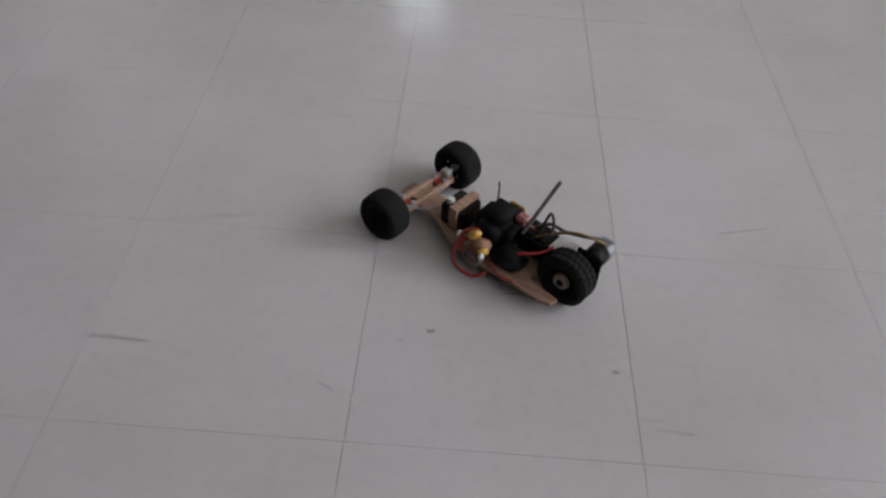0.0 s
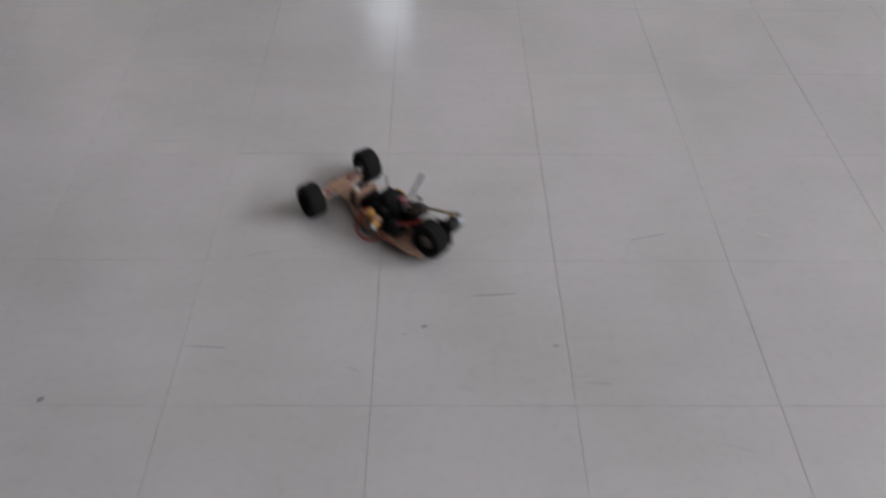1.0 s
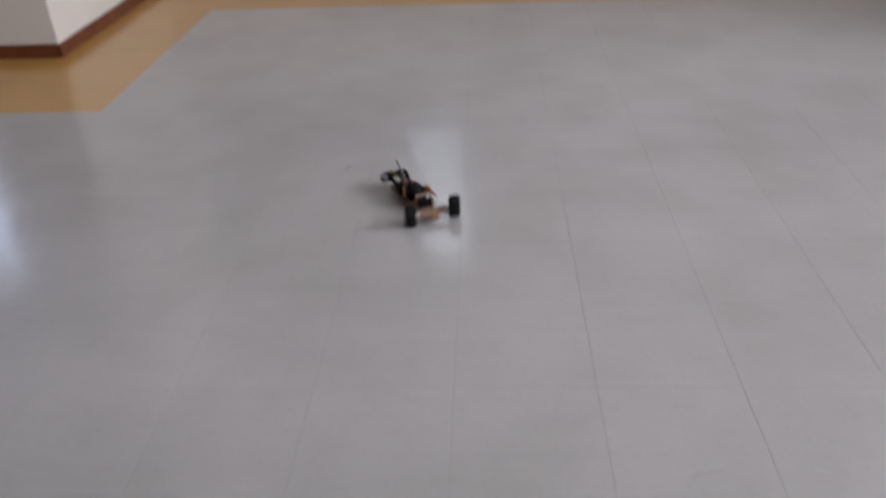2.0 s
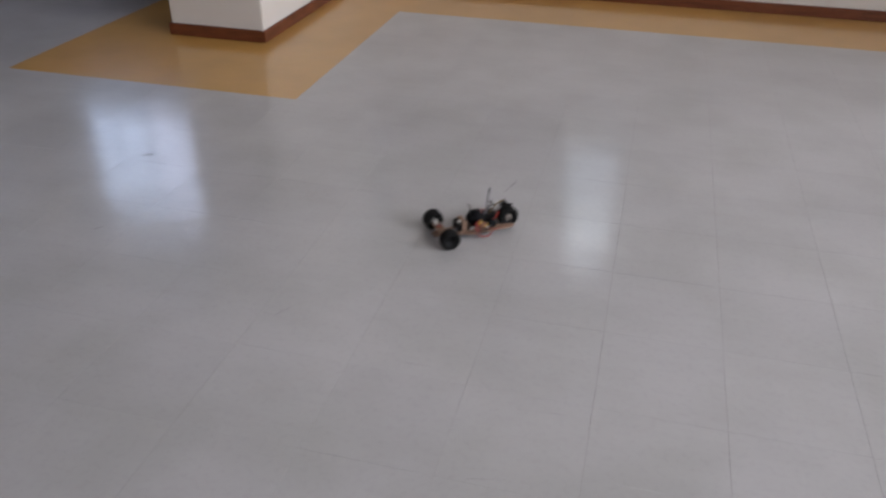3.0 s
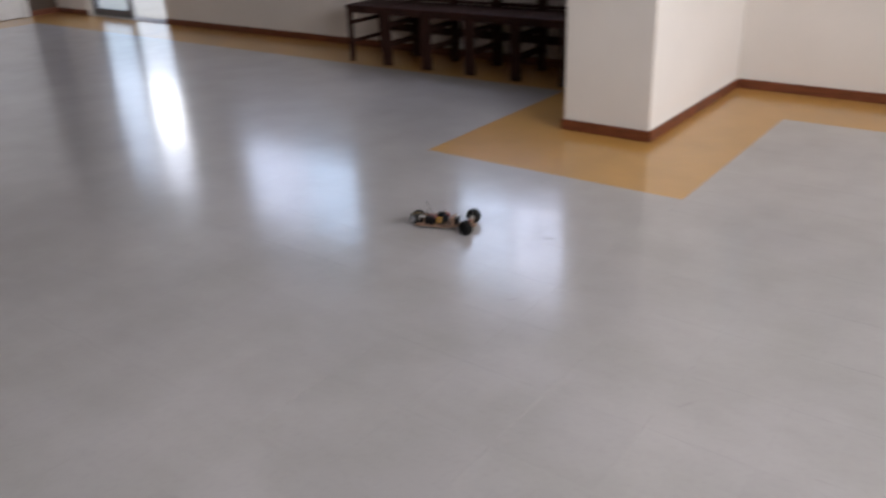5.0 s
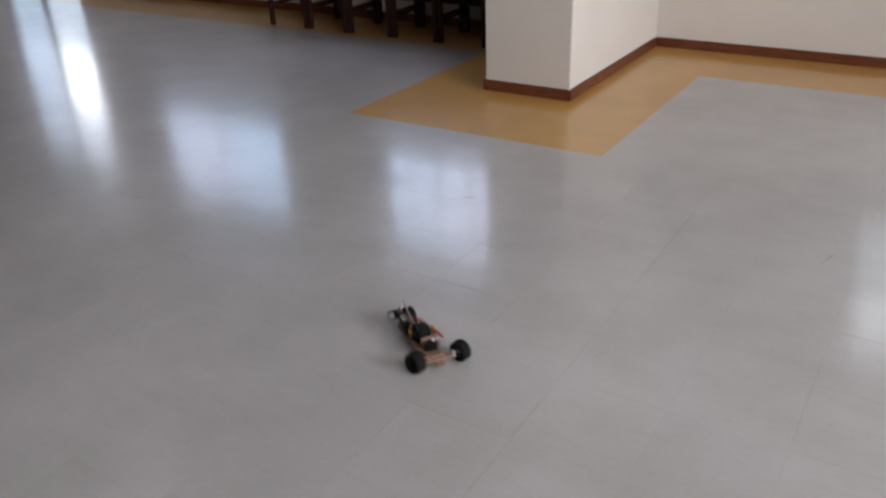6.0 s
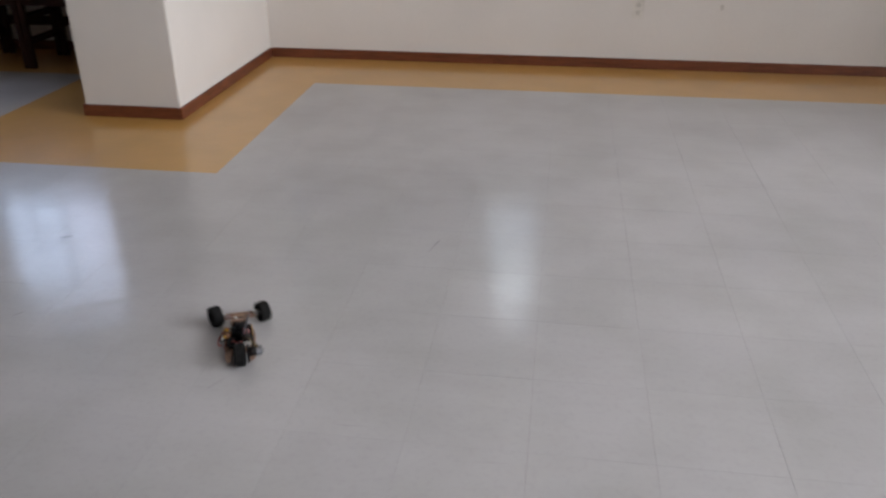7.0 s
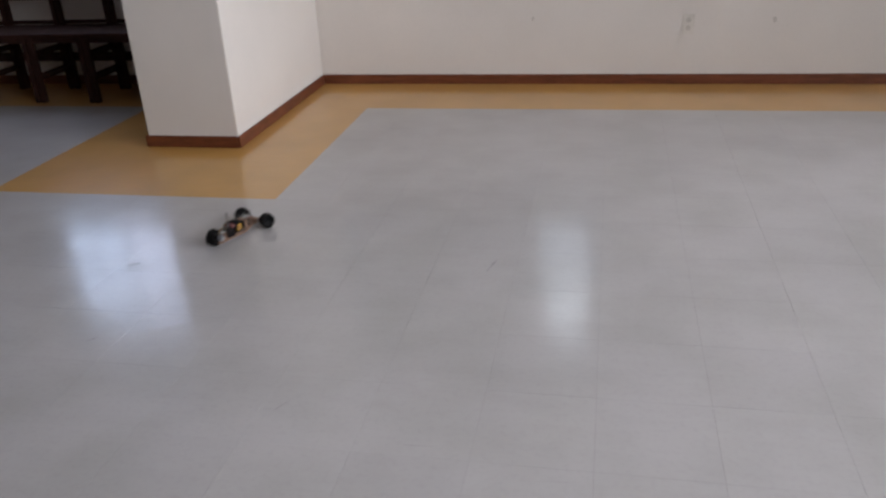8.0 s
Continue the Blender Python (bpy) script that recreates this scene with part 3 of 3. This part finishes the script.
def model_car():
    car = tagged(new("model_car"), "three-wheeled plywood model car with loose wires and black tyres", "model car")
    z = 0.015
    # chassis
    left = [(0.255, 0.012), (0.235, 0.016), (0.205, 0.017), (0.185, 0.021), (0.165, 0.031), (0.145, 0.040), (0.12, 0.044), (0.09, 0.044), (0.07, 0.042), (0.045, 0.041), (0.010, 0.042), (-0.005, 0.037), (-0.008, 0.026), (0.036, 0.021)]
    bm = plate_outline(left + [(x, -y) for x, y in reversed(left)], z, z + 0.005)
    part("chassis_plate", bm, M["ply"], car, "shaped plywood base plate")
    # front axle: two plywood bars with spacers and knuckles
    for x in (WB - 0.011, WB + 0.007):
        bm = bmesh.new()
        box(bm, x - 0.003, -TRACK / 2 + 0.022, z + 0.008, x + 0.003, TRACK / 2 - 0.022, z + 0.016)
        bevel(bm, 0.0008, 1)
        part("axle_bar", bm, M["ply"], car, "pale plywood cross bar")
    bm = bmesh.new()
    box(bm, WB - 0.012, -0.016, z + 0.005, WB + 0.008, 0.016, z + 0.012)
    part("axle_block", bm, M["ply_edge"], car)
    for s in (-1, 1):
        bm = bmesh.new()
        box(bm, WB - 0.008, s * 0.030 - 0.006, z + 0.004, WB + 0.004, s * 0.030 + 0.006, z + 0.012)
        part("spacer", bm, M["red"], car, "small red spacer")
        bm = bmesh.new()
        box(bm, WB - 0.006, s * 0.047 - 0.005, z + 0.003, WB + 0.006, s * 0.047 + 0.005, z + 0.021)
        bevel(bm, 0.001, 1)
        part("knuckle", bm, M["white"], car, "white plastic steering knuckle")
        bm = bmesh.new()
        cylinder(bm, 0.002, 0.002, 0.022, pose(WB, s * 0.055, RAD * FRONT, 90, 0, 0), 10)
        part("stub_axle", bm, M["steel"], car)
        for x in (WB - 0.011, WB + 0.007):
            bm = bmesh.new()
            cylinder(bm, 0.0028, 0.0028, 0.004, pose(x, s * 0.030, z + 0.018), 8)
            part("bolt", bm, M["steel"], car)
    bm = bmesh.new()
    tube(bm, [(0.186, 0.016, z + 0.02), (0.197, 0.03, z + 0.02), (WB - 0.010, 0.044, z + 0.022)], 0.0012)
    part("steering_link", bm, M["steel"], car, "thin steel steering link")
    # steering servo under a plywood strap
    bm = bmesh.new()
    box(bm, 0.146, -0.019, z + 0.005, 0.180, 0.019, z + 0.034)
    bevel(bm, 0.0015, 2)
    servo = part("steering_servo", bm, M["black"], car, "black steering servo")
    bm = bmesh.new()
    cylinder(bm, 0.005, 0.004, 0.006, pose(0.172, 0.009, z + 0.037), 16)
    part("servo_horn", bm, M["white"], servo, "white servo horn")
    bm = bmesh.new()
    box(bm, 0.152, -0.022, z + 0.0345, 0.164, 0.022, z + 0.0385)
    box(bm, 0.152, 0.0195, z + 0.005, 0.164, 0.0225, z + 0.0345)
    box(bm, 0.152, -0.0225, z + 0.005, 0.164, -0.0195, z + 0.0345)
    part("servo_strap", bm, M["ply"], car, "pale plywood strap over the servo")
    bm = bmesh.new()
    cylinder(bm, 0.0045, 0.0045, 0.008, pose(0.138, 0.029, z + 0.015, 0, 70, 20), 12)
    part("connector", bm, M["white"], car, "white plastic connector")
    # battery pack in black tape
    bm = bmesh.new()
    box(bm, 0.080, -0.036, z + 0.005, 0.134, 0.020, z + 0.051)
    bevel(bm, 0.012, 4)
    part("battery_pack", bm, M["tape"], car, "battery pack wrapped in black tape", True)
    # brown coil beside it, in crumpled yellow wrap
    bm = bmesh.new()
    cylinder(bm, 0.0105, 0.0095, 0.026, pose(0.104, 0.034, z + 0.022, 0, 78, 25), 20)
    bevel(bm, 0.003, 3)
    coil = part("coil", bm, M["copper"], car, "brown copper coil", True)
    for dx, dy, dz, r, tilt, label in ((0.008, 0.001, 0.011, 0.0088, 15, "crumpled yellow wrap"), (-0.010, 0.007, -0.001, 0.0075, 70, "torn yellow wrap")):
        bm = bmesh.new()
        bmesh.ops.create_icosphere(bm, subdivisions=2, radius=r, matrix=pose(0.104 + dx, 0.034 + dy, z + 0.024 + dz, tilt, 20, 40) @ Matrix.Diagonal((1.0, 0.75, 0.62, 1.0)))
        for v in bm.verts:
            v.co += Vector((random.uniform(-1, 1), random.uniform(-1, 1), random.uniform(-1, 1))) * 0.0009
        part("wrap", bm, M["gold"], coil, label)
    bm = bmesh.new()
    cylinder(bm, 0.0034, 0.0030, 0.008, pose(0.091, 0.047, z + 0.021, 70, 10, 30), 10)
    part("plug", bm, M["white"], coil, "small cream plug")
    for x0, x1, z0, z1 in ((0.094, 0.116, 0.034, 0.041), (0.110, 0.117, 0.018, 0.033), (0.093, 0.108, 0.017, 0.023), (0.092, 0.097, 0.025, 0.033)):
        bm = bmesh.new()
        box(bm, x0, -0.0385, z + z0, x1, -0.0355, z + z1, pose(0, 0, 0, 0, random.uniform(-1.5, 1.5), 0))
        bevel(bm, 0.001, 2)
        part("tape_strip", bm, M["gold"], car, "strip of yellow tape")
    bm = bmesh.new()
    box(bm, 0.097, -0.0385, z + 0.0235, 0.109, -0.035, z + 0.033)
    bevel(bm, 0.001, 1)
    part("battery_label", bm, M["copper"], car, "brown battery label")
    bm = bmesh.new()
    box(bm, 0.078, -0.030, z + 0.034, 0.092, -0.014, z + 0.044)
    bevel(bm, 0.0015, 1)
    part("speed_controller", bm, M["pink"], car, "pinkish speed controller board")
    bm = bmesh.new()
    box(bm, 0.048, 0.0, z + 0.005, 0.092, 0.037, z + 0.026)
    bevel(bm, 0.008, 3)
    part("receiver", bm, M["tape"], car, "radio receiver wrapped in black tape", True)
    bm = bmesh.new()
    box(bm, 0.038, -0.040, z + 0.005, 0.080, -0.006, z + 0.037)
    bevel(bm, 0.004, 2)
    part("relay_box", bm, M["black"], car, "black relay box")
    # antennas
    bm = bmesh.new()
    d = Vector((-0.018, -0.018, 0.058)).normalized()
    a = Vector((0.074, -0.010, z + 0.033))
    b = a + d * 0.086
    tube(bm, [a, (a + b) / 2, b], 0.0024, 10)
    part("antenna", bm, M["grey_rod"], car, "grey plastic antenna tube")
    bm = bmesh.new()
    tube(bm, [(0.122, -0.018, z + 0.044), (0.124, -0.022, z + 0.064), (0.126, -0.023, z + 0.074)], 0.0011, 6)
    part("aerial_wire", bm, M["wire"], car, "thin grey aerial wire")
    # motor beside the rear wheel, white mounting card above it
    bm = bmesh.new()
    cylinder(bm, 0.0135, 0.0135, 0.026, pose(-0.012, -0.036, RAD + 0.014, 90, 0, 0), 28)
    bevel(bm, 0.0016, 2)
    motor = part("motor", bm, M["black"], car, "black drive motor beside the rear wheel", True)
    bm = bmesh.new()
    cylinder(bm, 0.0135, 0.0125, 0.016, pose(-0.012, -0.0545, RAD + 0.014, 90, 0, 0), 26)
    box(bm, -0.020, -0.062, RAD + 0.016, -0.004, -0.0470, RAD + 0.0275)
    bevel(bm, 0.0012, 2)
    part("end_bell", bm, M["dull_steel"], motor, "dull steel motor end")
    bm = bmesh.new()
    cylinder(bm, 0.006, 0.006, 0.004, pose(-0.012, -0.066, RAD + 0.014, 90, 0, 0), 20)
    part("bearing_cap", bm, M["hub"], motor, "grey bearing cap")
    bm = bmesh.new()
    box(bm, -0.028, -0.0265, 0.018, 0.006, -0.0215, 0.062)
    bevel(bm, 0.002, 2)
    part("gear_housing", bm, M["black"], motor, "black gear housing")
    bm = bmesh.new()
    box(bm, 0.005, -0.034, z + 0.034, 0.031, -0.010, z + 0.0365, pose(0, 0, 0.003, 0, 6, 0))
    part("motor_card", bm, M["card"], car, "white plastic card over the chassis")
    bm = bmesh.new()
    box(bm, 0.031, -0.034, z + 0.005, 0.035, -0.012, z + 0.033)
    part("card_post", bm, M["ply"], car)
    # wiring
    wires = [
        ("red", [(0.114, 0.034, z + 0.032), (0.127, 0.046, z + 0.020), (0.126, 0.057, z + 0.004), (0.111, 0.062, z - 0.002), (0.091, 0.060, z - 0.002), (0.079, 0.052, z + 0.006)], 0.0022),
        ("wire", [(0.115, 0.046, z + 0.010), (0.113, 0.054, z + 0.008), (0.099, 0.055, z + 0.007), (0.093, 0.047, z + 0.009), (0.103, 0.042, z + 0.012)], 0.0022),
        ("red", [(0.112, 0.027, z + 0.037), (0.126, 0.037, z + 0.032), (0.126, 0.043, z + 0.021), (0.118, 0.047, z + 0.011)], 0.0025),
        ("red", [(0.060, 0.020, z + 0.028), (0.046, 0.012, z + 0.032), (0.036, 0.002, z + 0.034), (0.030, -0.010, z + 0.038)], 0.0019),
        ("red", [(0.085, 0.036, z + 0.010), (0.066, 0.044, z + 0.0065), (0.046, 0.040, z + 0.0065)], 0.0014),
        ("wire", [(0.068, -0.020, z + 0.034), (0.050, -0.026, z + 0.052), (0.030, -0.030, z + 0.050), (0.010, -0.036, z + 0.052), (-0.008, -0.048, z + 0.050), (-0.016, -0.058, z + 0.044)], 0.0022),
        ("olive", [(0.060, -0.010, z + 0.034), (0.040, -0.022, z + 0.045), (0.014, -0.032, z + 0.056), (-0.008, -0.042, z + 0.052), (-0.014, -0.052, z + 0.044)], 0.0017),
        ("wire", [(0.058, -0.020, z + 0.034), (0.050, -0.026, z + 0.068), (0.040, -0.020, z + 0.054), (0.048, -0.010, z + 0.032)], 0.0019),
        ("pink", [(0.095, -0.020, z + 0.040), (0.084, -0.014, z + 0.050), (0.070, -0.016, z + 0.044), (0.062, -0.022, z + 0.034)], 0.0016),
        ("wire", [(0.156, -0.014, z + 0.014), (0.140, -0.034, z + 0.008), (0.118, -0.040, z + 0.010), (0.094, -0.034, z + 0.022)], 0.0015),
    ]
    for mat, pts, r in wires:
        bm = bmesh.new()
        tube(bm, pts, r)
        part("wire", bm, M[mat], car, "thin loose electric wire", True)
    front_l = make_wheel(car, "front_wheel", 0.034, "hub", "grey metal hub", False, closed=1, scale=FRONT)
    front_r = make_wheel(car, "front_wheel", 0.034, "hub", "grey metal hub", False, closed=-1, scale=FRONT)
    rear = make_wheel(car, "rear_wheel", 0.032, "worn_hub", "worn grey-brown hub with a dark nut", True, 0.0108, 0.72)
    bm = bmesh.new()
    cylinder(bm, 0.002, 0.002, 0.029, pose(0, 0, RAD, 90, 0, 0), 10)
    part("rear_axle", bm, M["steel"], car)
    return car, front_l, front_r, rear


CAR, WHEEL_FL, WHEEL_FR, WHEEL_R = model_car()

# ---- floor: grey tiles, tan border, scuffs (pieces last) ----
TX, TY, TS = 1.94, -2.97, 0.30
bm = bmesh.new()
box(bm, LEFT_X - THICK, BACK_Y - THICK, -0.1, RIGHT_X + THICK, WALL_Y + THICK * 0.5, -0.0008)
floor = structure("floor", bm, M["joint"], "grey vinyl tile floor, waxed and scuffed", "floor")

bm = bmesh.new()
g = 0.0005
for x0, y0, x1, y1 in ((LEFT_X, STRIP_Y, PIL_L, WALL_Y), (LEFT_X, BACK_Y, LEFT_X + 0.62, STRIP_Y), (PIL_R, STRIP_Y, RIGHT_X, WALL_Y), (STRIP_L, FRONT_Y, PIL_L, STRIP_Y), (PIL_R, FRONT_Y, STRIP_R, STRIP_Y), (PIL_L, FRONT_Y, PIL_R, 0)):
    box(bm, x0, y0, -0.02, x1, y1, 0)
structure("floor_border", bm, M["border"], "tan vinyl border strip round the pillar and along the wall", "floor")


def tan_area(x, y):
    return y > STRIP_Y or x < LEFT_X + 0.62 or (STRIP_L < x < STRIP_R and y > FRONT_Y)


def cell_pieces(x0, y0):
    """The grey rectangles of one tile once the tan border is cut out of it."""
    x1, y1 = min(x0 + TS, RIGHT_X), min(y0 + TS, WALL_Y)
    x0, y0 = max(x0, LEFT_X), max(y0, BACK_Y)
    xs = [x0] + [c for c in (LEFT_X + 0.62, STRIP_L, STRIP_R) if x0 < c < x1] + [x1]
    ys = [y0] + [c for c in (FRONT_Y, STRIP_Y) if y0 < c < y1] + [y1]
    cells = [(a, c, b, d) for a, b in zip(xs, xs[1:]) for c, d in zip(ys, ys[1:]) if b - a > 0.004 and d - c > 0.004]
    grey = [r for r in cells if not tan_area((r[0] + r[2]) / 2, (r[1] + r[3]) / 2)]
    if len(grey) == len(cells):
        return [(x0, y0, x1, y1)]
    return grey


def tile_verts(w, d):
    gx, gy, e = 0.00025, 0.00015, 0.0001
    lo = [(gx, gy), (w - gx, gy), (w - gx, d - gy), (gx, d - gy)]
    hi = [(gx + e, gy + e), (w - gx - e, gy + e), (w - gx - e, d - gy - e), (gx + e, d - gy - e)]
    v = [(x, y, -0.0015) for x, y in lo] + [(x, y, -0.0004) for x, y in lo] + [(x, y, 0.0) for x, y in hi]
    f = [(8, 9, 10, 11)]
    for k in range(4):
        j = (k + 1) % 4
        f += [(k, j, 4 + j, 4 + k), (4 + k, 4 + j, 8 + j, 8 + k)]
    return v, f


tile_meshes = {}
field_v, field_f = [], []
i0, i1 = math.floor((LEFT_X - TX) / TS), math.ceil((RIGHT_X - TX) / TS)
j0, j1 = math.floor((BACK_Y - TY) / TS), math.ceil((WALL_Y - TY) / TS)
for i in range(i0, i1):
    for j in range(j0, j1):
        for x0, y0, x1, y1 in cell_pieces(TX + i * TS, TY + j * TS):
            key = (round(x1 - x0, 4), round(y1 - y0, 4))
            if key[0] < 0.004 or key[1] < 0.004:
                continue
            v, f = tile_verts(*key)
            if -0.2 < x0 < 3.7 and -3.9 < y0 < 0.7:
                if key not in tile_meshes:
                    me = bpy.data.meshes.new("tile")
                    me.from_pydata(v, [], f)
                    me.materials.append(M["tile"])
                    tile_meshes[key] = me
                tile = new("tile", tile_meshes[key])
                tile.location = (x0, y0, random.uniform(-0.00006, 0.00003))
                tile.parent = floor
            else:
                n = len(field_v)
                field_v += [(x0 + a, y0 + b, c) for a, b, c in v]
                field_f += [tuple(n + q for q in face) for face in f]
me = bpy.data.meshes.new("tile_field")
me.from_pydata(field_v, [], field_f)
me.materials.append(M["tile_field"])
field = new("tile_field", me)
field.parent = floor
tagged(field, "grey vinyl tiles further off", kind="stuff")


def scuff(x, y, length, width, turn, mat):
    """A thin worn mark on the floor with a ragged outline."""
    bm = bmesh.new()
    n = 18
    ring = []
    for k in range(n):
        a = 2 * math.pi * k / n
        r = 0.65 + 0.5 * random.random()
        ring.append(bm.verts.new((length / 2 * r * math.cos(a), width / 2 * r * math.sin(a), 0)))
    bm.faces.new(ring)
    ob = part("scuff_mark", bm, M[mat], floor)
    ob.matrix_basis = pose(x, y, 0.0005, 0, 0, turn)


SCUFFS = [
    (0.193, -1.418, 0.055, 0.022, 32, "scuff_mid"), (2.017, -2.819, 0.012, 0.008, 10, "scuff"), (2.222, -2.858, 0.010, 0.006, 0, "scuff"),
    (1.671, -2.861, 0.075, 0.006, -2, "scuff_mid"), (2.108, -2.886, 0.006, 0.009, 40, "scuff_light"), (2.127, -2.751, 0.078, 0.005, 4, "scuff"),
    (2.622, -2.603, 0.04, 0.005, -25, "scuff_light"), (1.457, -2.96, 0.012, 0.010, 20, "scuff"), (1.985, -2.835, 0.014, 0.006, 0, "scuff_light"),
    (2.25, -2.79, 0.010, 0.006, 0, "scuff_light"), (2.28, -2.93, 0.05, 0.005, -2, "scuff_light"), (1.10, -2.20, 0.09, 0.006, 62, "scuff_light"),
    (1.55, -1.30, 0.12, 0.008, 75, "scuff_light"), (0.35, -1.95, 0.05, 0.008, 48, "scuff_light"),
]
for row in SCUFFS:
    scuff(*row)
for k in range(26):
    scuff(random.uniform(0.9, 3.3), random.uniform(-3.3, -2.2), random.uniform(0.03, 0.14), random.uniform(0.002, 0.0045), random.gauss(0, 9), "scuff_light")

# ---- what moves ----
CAR_ROWS = [
    (0, 2.169, -2.749, 141.7),
    (0.5, 2.172, -2.749, 143.5),
    (0.8, 2.148, -2.732, 142.1),
    (1, 2.025, -2.651, 137.4),
    (1.2, 1.801, -2.481, 118.7),
    (1.45, 1.580, -2.180, 88.0),
    (1.7, 1.600, -1.800, 32.0),
    (1.9, 1.700, -1.520, -30.0),
    (2.1, 1.780, -1.410, -98.0),
    (2.3, 1.787, -1.447, -141.1),
    (2.5, 1.778, -1.392, -138.5),
    (2.8, 1.720, -1.434, -138.3),
    (3, 1.587, -1.575, -142.9),
    (3.2, 1.423, -1.707, -144.6),
    (3.5, 1.013, -2.006, -144.1),
    (3.7, 0.720, -2.204, -146.3),
    (4, 0.219, -2.432, 171.5),
    (4.2, -0.215, -2.377, 133.6),
    (4.5, -0.572, -2.011, 91.8),
    (4.6, -0.551, -1.878, 72.6),
    (4.8, -0.483, -1.735, 50.2),
    (5, -0.359, -1.586, 20.7),
    (5.2, -0.193, -1.542, -5.7),
    (5.5, 0.090, -1.680, -52.0),
    (5.75, 0.310, -2.020, -68.0),
    (6, 0.530, -2.360, -35.0),
    (6.3, 0.837, -2.598, 12.9),
    (6.5, 1.017, -2.519, 43.2),
    (6.7, 1.123, -2.373, 69.7),
    (7, 1.131, -2.115, 111.1),
    (7.2, 1.024, -1.935, 149.2),
    (7.5, 0.728, -1.791, 148.4),
    (7.7, 0.509, -1.623, 120.6),
    (8, 0.433, -1.222, 69.2),
]


def car_state(t):
    """Place, heading and steering of the car at t, on straight lines between the rows."""
    for (ta, xa, ya, ha), (tb, xb, yb, hb) in zip(CAR_ROWS, CAR_ROWS[1:]):
        if t <= tb:
            u = (t - ta) / (tb - ta)
            dh = (hb - ha + 180) % 360 - 180
            ds = (xb - xa) * math.cos(radians(ha + dh / 2)) + (yb - ya) * math.sin(radians(ha + dh / 2))
            bend = math.degrees(math.atan2(WB * radians(dh), max(abs(ds), 0.06)))
            return xa + u * (xb - xa), ya + u * (yb - ya), ds / (tb - ta), max(-24, min(24, bend))
    return 0, 0, 0, 0


def motions():
    walk(CAR, [(t, pose(x, y, 0, 0, 0, h)) for t, x, y, h in CAR_ROWS])
    spin, steer = 0.0, 0.0
    rows_l, rows_r, rows_b = [], [], []
    for k in range(0, 241):
        t = k / 30
        speed = car_state(t)[2]
        bend = car_state(min(8.0, t + 0.13))[3]
        steer += 0.25 * (bend - steer)
        spin += max(-80, min(80, math.degrees(speed / 30 / RAD)))
        roll = pose(0, 0, 0, 0, spin % 360, 0)
        rows_l.append((t, pose(WB, TRACK / 2, RAD * FRONT, 0, 0, steer) @ roll))
        rows_r.append((t, pose(WB, -TRACK / 2, RAD * FRONT, 0, 0, steer) @ roll))
        rows_b.append((t, pose(0, 0, RAD) @ roll))
    walk(WHEEL_FL, rows_l)
    walk(WHEEL_FR, rows_r)
    walk(WHEEL_R, rows_b)


motions()
